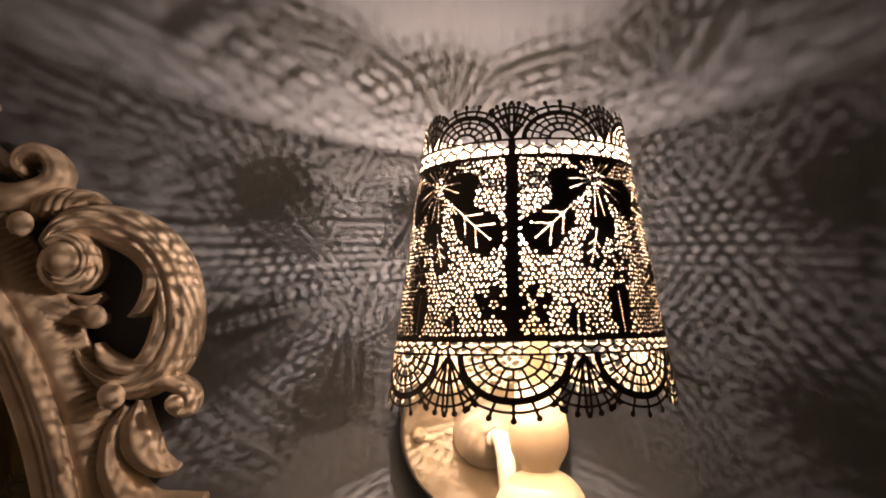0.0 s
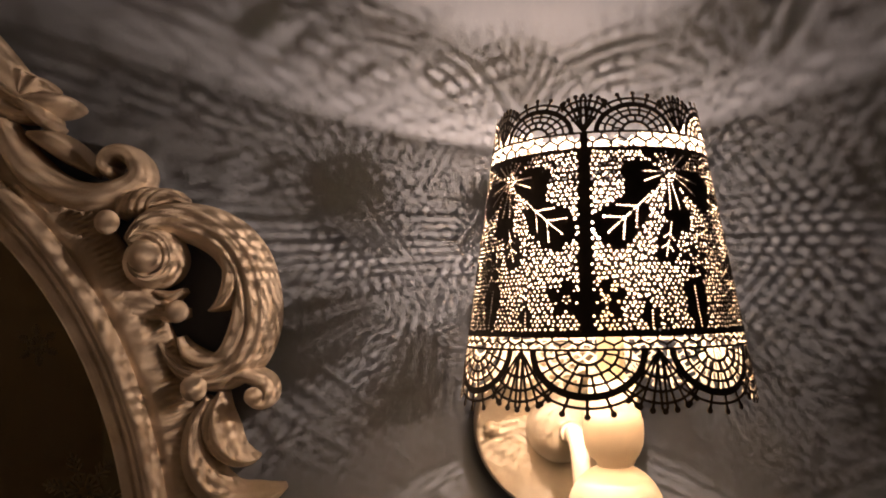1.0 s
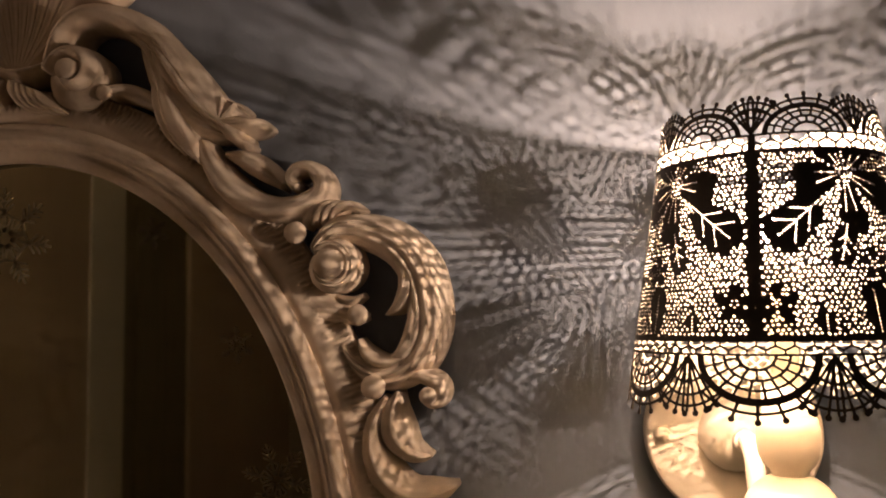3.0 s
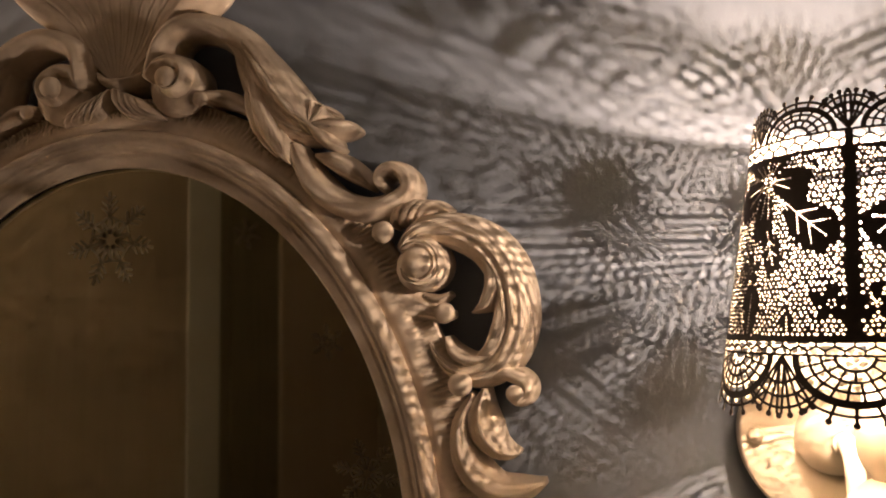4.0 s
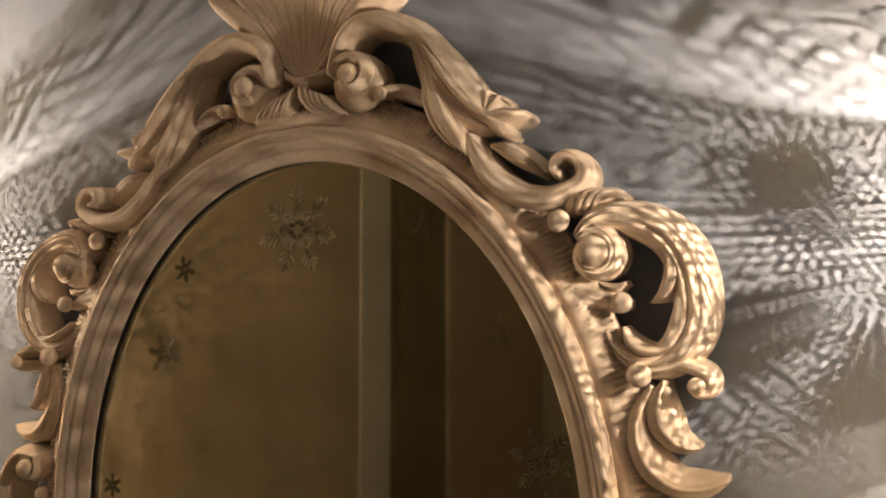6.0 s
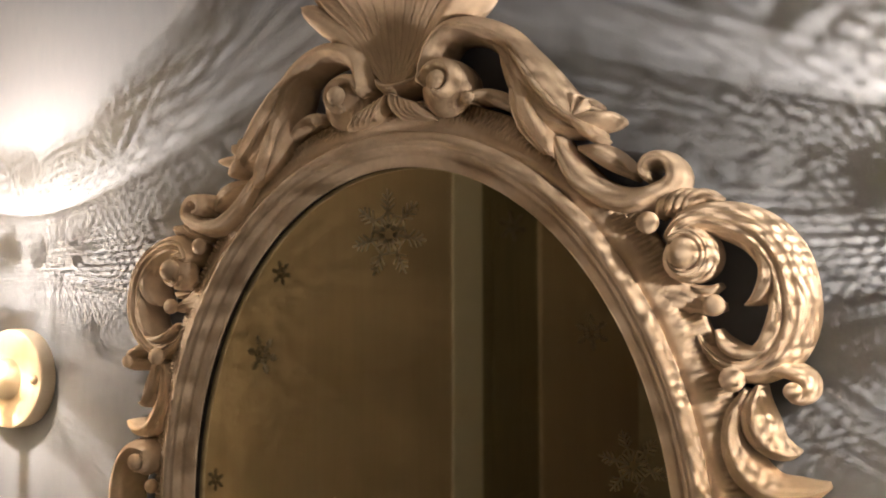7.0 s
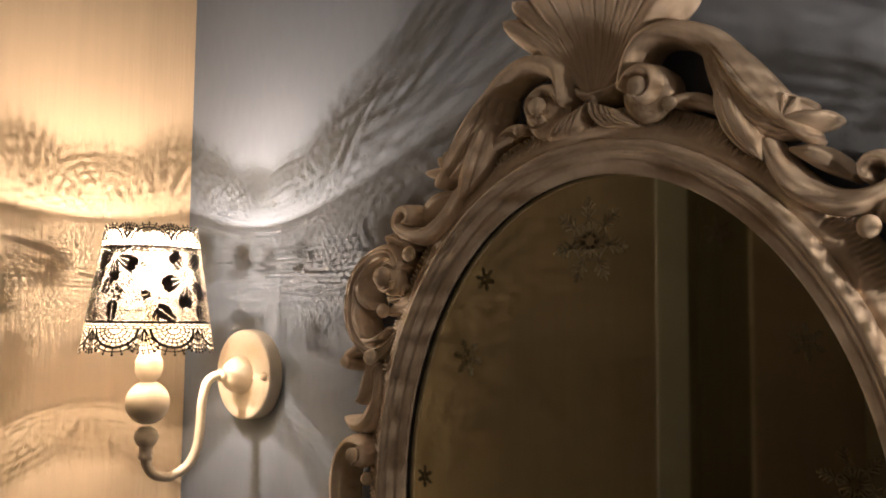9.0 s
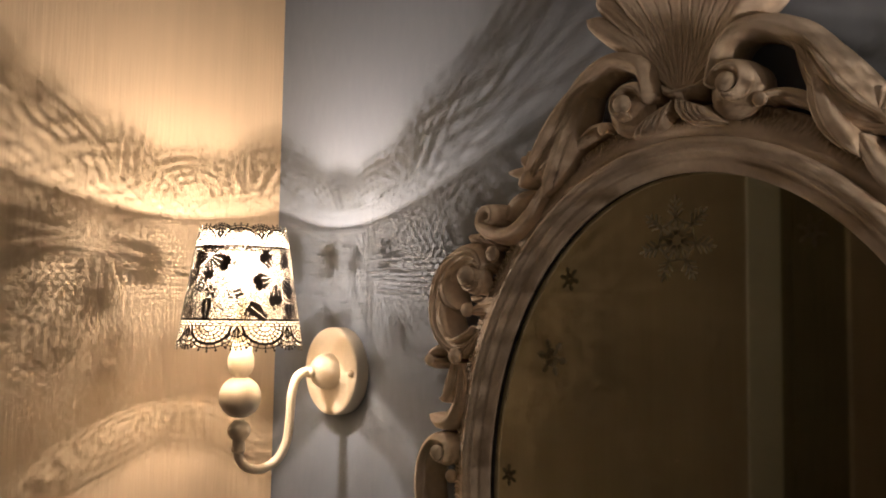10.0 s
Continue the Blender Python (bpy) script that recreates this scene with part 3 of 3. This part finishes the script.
def contour_mesh(name, field, theta, z, inset):
    """The region field > 0 on the cone, cut along its zero line."""
    f = field.copy()
    f[np.abs(f) < 1e-6] = 1e-6
    nz, nt = f.shape
    ids = np.arange(nz * nt).reshape(nz, nt)
    # crossing points on the edges along theta and along z
    def cross(a, b, va, vb):
        t = np.clip(va / (va - vb + 1e-12), 0.02, 0.98)
        return a + (b - a) * t
    th_e, z_e = cross(theta[:, :-1], theta[:, 1:], f[:, :-1], f[:, 1:]), z[:, :-1]
    th_v, z_v = theta[:-1], cross(z[:-1], z[1:], f[:-1], f[1:])
    base_e, base_v = nz * nt, nz * nt + nz * (nt - 1)
    ide = base_e + np.arange(nz * (nt - 1)).reshape(nz, nt - 1)
    idv = base_v + np.arange((nz - 1) * nt).reshape(nz - 1, nt)
    T = np.concatenate([theta.ravel(), th_e.ravel(), th_v.ravel()])
    Z = np.concatenate([z.ravel(), z_e.ravel(), z_v.ravel()])
    corner = [ids[:-1, :-1], ids[:-1, 1:], ids[1:, 1:], ids[1:, :-1]]
    edge = [ide[:-1], idv[:, 1:], ide[1:], idv[:, :-1]]
    sign = [f[:-1, :-1] > 0, f[:-1, 1:] > 0, f[1:, 1:] > 0, f[1:, :-1] > 0]
    case = sum(s.astype(int) << k for k, s in enumerate(sign))
    sizes, loops = [], []
    for c in range(1, 16):
        sel = case == c
        if not sel.any():
            continue
        poly = []
        for k in range(4):
            here, nxt = bool(c >> k & 1), bool(c >> ((k + 1) % 4) & 1)
            if here:
                poly.append(corner[k][sel])
            if here != nxt:
                poly.append(edge[k][sel])
        arr = np.stack(poly, axis=1)
        loops.append(arr.ravel())
        sizes.append(np.full(len(arr), arr.shape[1]))
    loops, sizes = np.concatenate(loops), np.concatenate(sizes)
    used, inv = np.unique(loops, return_inverse=True)
    r = R_LOW + (R_TOP - R_LOW) * (Z[used] - SHADE_LOW) / (SHADE_TOP - SHADE_LOW) - inset
    co = np.stack([r * np.sin(T[used]), -r * np.cos(T[used]), Z[used]], axis=1)
    me = bpy.data.meshes.new(name)
    me.vertices.add(len(used))
    me.vertices.foreach_set("co", co.ravel())
    me.loops.add(len(loops))
    me.loops.foreach_set("vertex_index", inv.astype(np.int32).ravel())
    me.polygons.add(len(sizes))
    me.polygons.foreach_set("loop_start", np.concatenate([[0], np.cumsum(sizes)[:-1]]).astype(np.int32))
    me.update(calc_edges=True)
    me.validate()
    return me


NT, NZ = 1090, 420
tt, zz = np.meshgrid(np.linspace(-math.pi, math.pi, NT), np.linspace(SHADE_LOW - 0.0015, SHADE_TOP + 0.0015, NZ))
FIELD = pierced_field(tt, zz)


def wall_lamp():
    """A sconce with its origin on the wall at the middle of its back plate."""
    lamp = tagged(new("wall_lamp"), "cream wall sconce with a lit dark lace-cut metal shade", "wall lamp", "matching wall lamps")
    out = Matrix.Translation((0, 0, -0.002)) @ Matrix.Rotation(math.radians(90), 4, "X")
    zc = -0.056
    bm = bmesh.new()
    lathe(bm, ((0.0001, 0.0), (0.0560, 0.0), (0.0572, 0.0015), (0.0577, 0.004), (0.0577, 0.019), (0.0570, 0.0215), (0.0555, 0.0225), (0.040, 0.0232), (0.0001, 0.0232)),
          out, 72)
    plate = part("back_plate", bm, LAMP_PAINT, lamp, "round cream wall plate")
    for px in (-1, 1):
        bm = bmesh.new()
        lathe(bm, ((0.0052, 0.0218), (0.0052, 0.0235), (0.0045, 0.0262), (0.0028, 0.0280), (0.0001, 0.0286)), Matrix.Translation((px * 0.0475, 0, 0)) @ out, 20)
        part("bolt", bm, BOLT_METAL, plate, "small domed bolt")
    bm = bmesh.new()
    lathe(bm, [(0.0240, 0.0218)] + [(0.0240 * math.cos(a), 0.0230 + 0.0285 * math.sin(a)) for a in np.linspace(0, 1.32, 12)] + [(0.0072, 0.052), (0.0072, 0.058), (0.0001, 0.058)], out, 40)
    part("dome", bm, LAMP_PAINT, lamp)
    bm = bmesh.new()
    ax = -0.155
    tube(bm, [(0, -0.052, -0.002), (0, -0.064, -0.002), (0, -0.075, -0.010), (0, -0.081, -0.030), (0, -0.083, -0.060), (0, -0.087, -0.088), (0, -0.100, -0.109),
              (0, -0.122, -0.118), (0, -0.142, -0.114), (0, -0.153, -0.102), (0, ax, -0.088)], (0.0057, 0.0057), 90)
    part("arm", bm, LAMP_PAINT, lamp, "curved cream swan-neck arm")
    up = Matrix.Translation((0, ax, 0))
    bm = bmesh.new()
    lathe(bm, [(0.0001, -0.095), (0.0065, -0.095), (0.0080, -0.093), (0.0085, -0.0905), (0.0075, -0.088)] +
          [(0.0138 * math.cos(a), -0.0685 + 0.0128 * math.sin(a)) for a in np.linspace(-1.0, 1.05, 12)] + [(0.0070, -0.0565), (0.0001, -0.0565)], up)
    part("small_knob", bm, LAMP_PAINT, lamp)
    bm = bmesh.new()
    lathe(bm, [(0.0001, -0.0535)] + [(0.0252 * math.cos(a), -0.0285 + 0.0255 * math.sin(a)) for a in np.linspace(-1.35, 1.3, 20)] + [(0.0001, -0.0035)], up)
    part("ball", bm, LAMP_PAINT, lamp, "large cream turned ball")
    bm = bmesh.new()
    lathe(bm, [(0.0085, -0.006), (0.0095, -0.002), (0.0128, 0.001), (0.0150, 0.006), (0.0158, 0.012), (0.0155, 0.019), (0.0140, 0.024), (0.0125, 0.026), (0.0120, 0.040), (0.0001, 0.040)], up)
    part("candle_cup", bm, LAMP_PAINT, lamp)
    # the bulb, its holder and the shade
    bm = bmesh.new()
    lathe(bm, [(0.0001, 0.040), (0.0070, 0.040), (0.0070, 0.088), (0.0050, 0.094), (0.0022, 0.102), (0.0018, 0.118), (0.0001, 0.118)], up, 24)
    part("bulb_holder", bm, LAMP_PAINT, lamp)
    sx = -0.004
    at = Matrix.Translation((sx, ax, 0))
    bm = bmesh.new()
    lathe(bm, [(0.0001, 0.1140), (0.0036, 0.1145), (0.0046, 0.1180), (0.0044, 0.1230), (0.0030, 0.1268), (0.0001, 0.1280)], at, 20)
    part("bulb", bm, CORE_GLOW, lamp, "glowing warm white bulb core")
    # a ring of four small light points above the core
    for k in range(4):
        a = math.radians(90 * k + 20)
        light = new("light_point", CHIP)
        light.parent = lamp
        light.location = (sx + 0.0045 * math.cos(a), ax + 0.0045 * math.sin(a), 0.1305)
    shade = new("shade")
    shade.parent = lamp
    shade.location = (sx, ax, 0.056)
    shade.rotation_euler = (0, 0, math.radians(-20.5))
    shade["label"] = "dark lace-cut metal shade with flowers"
    bands = (("upper_lace", 0.0958, 1.0), ("pierced_panel", 0.0103, 0.0958), ("lower_lace", -1.0, 0.0103))
    zl = zz[:, 0]
    for name, lo, hi in bands:
        i0, i1 = np.searchsorted(zl, lo), np.searchsorted(zl, hi)
        i1 = min(NZ, i1 + 1)
        for suffix, inset, mat in (("", 0.0, SHADE_PAINT), ("_lining", 0.0005, LINER_PAINT)):
            me = contour_mesh(name + suffix, FIELD[i0:i1], tt[i0:i1], zz[i0:i1], inset)
            me.materials.append(mat)
            ob = new(name + suffix, me)
            ob.parent = shade
    return lamp


lamp = wall_lamp()
lamp.location = (0.081, 0, -0.056)
copy_thing(lamp, pose(-0.985, 0, -0.0565, 0, 0, 3))

# ---- the far side of the room, seen in the mirror ----
slab("wall_south", (CORNER_X - 0.1, -3.1, -1.5), (2.1, -3.0, 1.1), ROOM_PAINT, "plain beige far wall of the room", "wall")
slab("wall_west_end", (CORNER_X - 0.1, -3.0, -1.5), (CORNER_X, -1.99, 1.1), WEST_PAPER, "beige wall beyond the dark cupboard door", "wall")
bm = bmesh.new()
add_box(bm, (CORNER_X - 0.1, -1.562, -1.5), (CORNER_X + 0.005, -1.396, 1.1))
tagged(mesh_object("trim", bm, TRIM_PAINT, smooth=False), "cream painted upright door casing", "trim", kind="structure")
bm = bmesh.new()
add_box(bm, (CORNER_X - 0.1, -1.99, -1.5), (CORNER_X - 0.014, -1.562, 1.1))
for zlo, zhi in ((-1.35, -0.55), (-0.45, 0.35), (0.45, 1.05)):
    add_box(bm, (CORNER_X - 0.014, -1.93, zlo), (CORNER_X - 0.010, -1.66, zhi))
tagged(mesh_object("door_1", bm, DOOR_WOOD, smooth=False), "dark brown panelled cupboard door", "door", kind="structure")
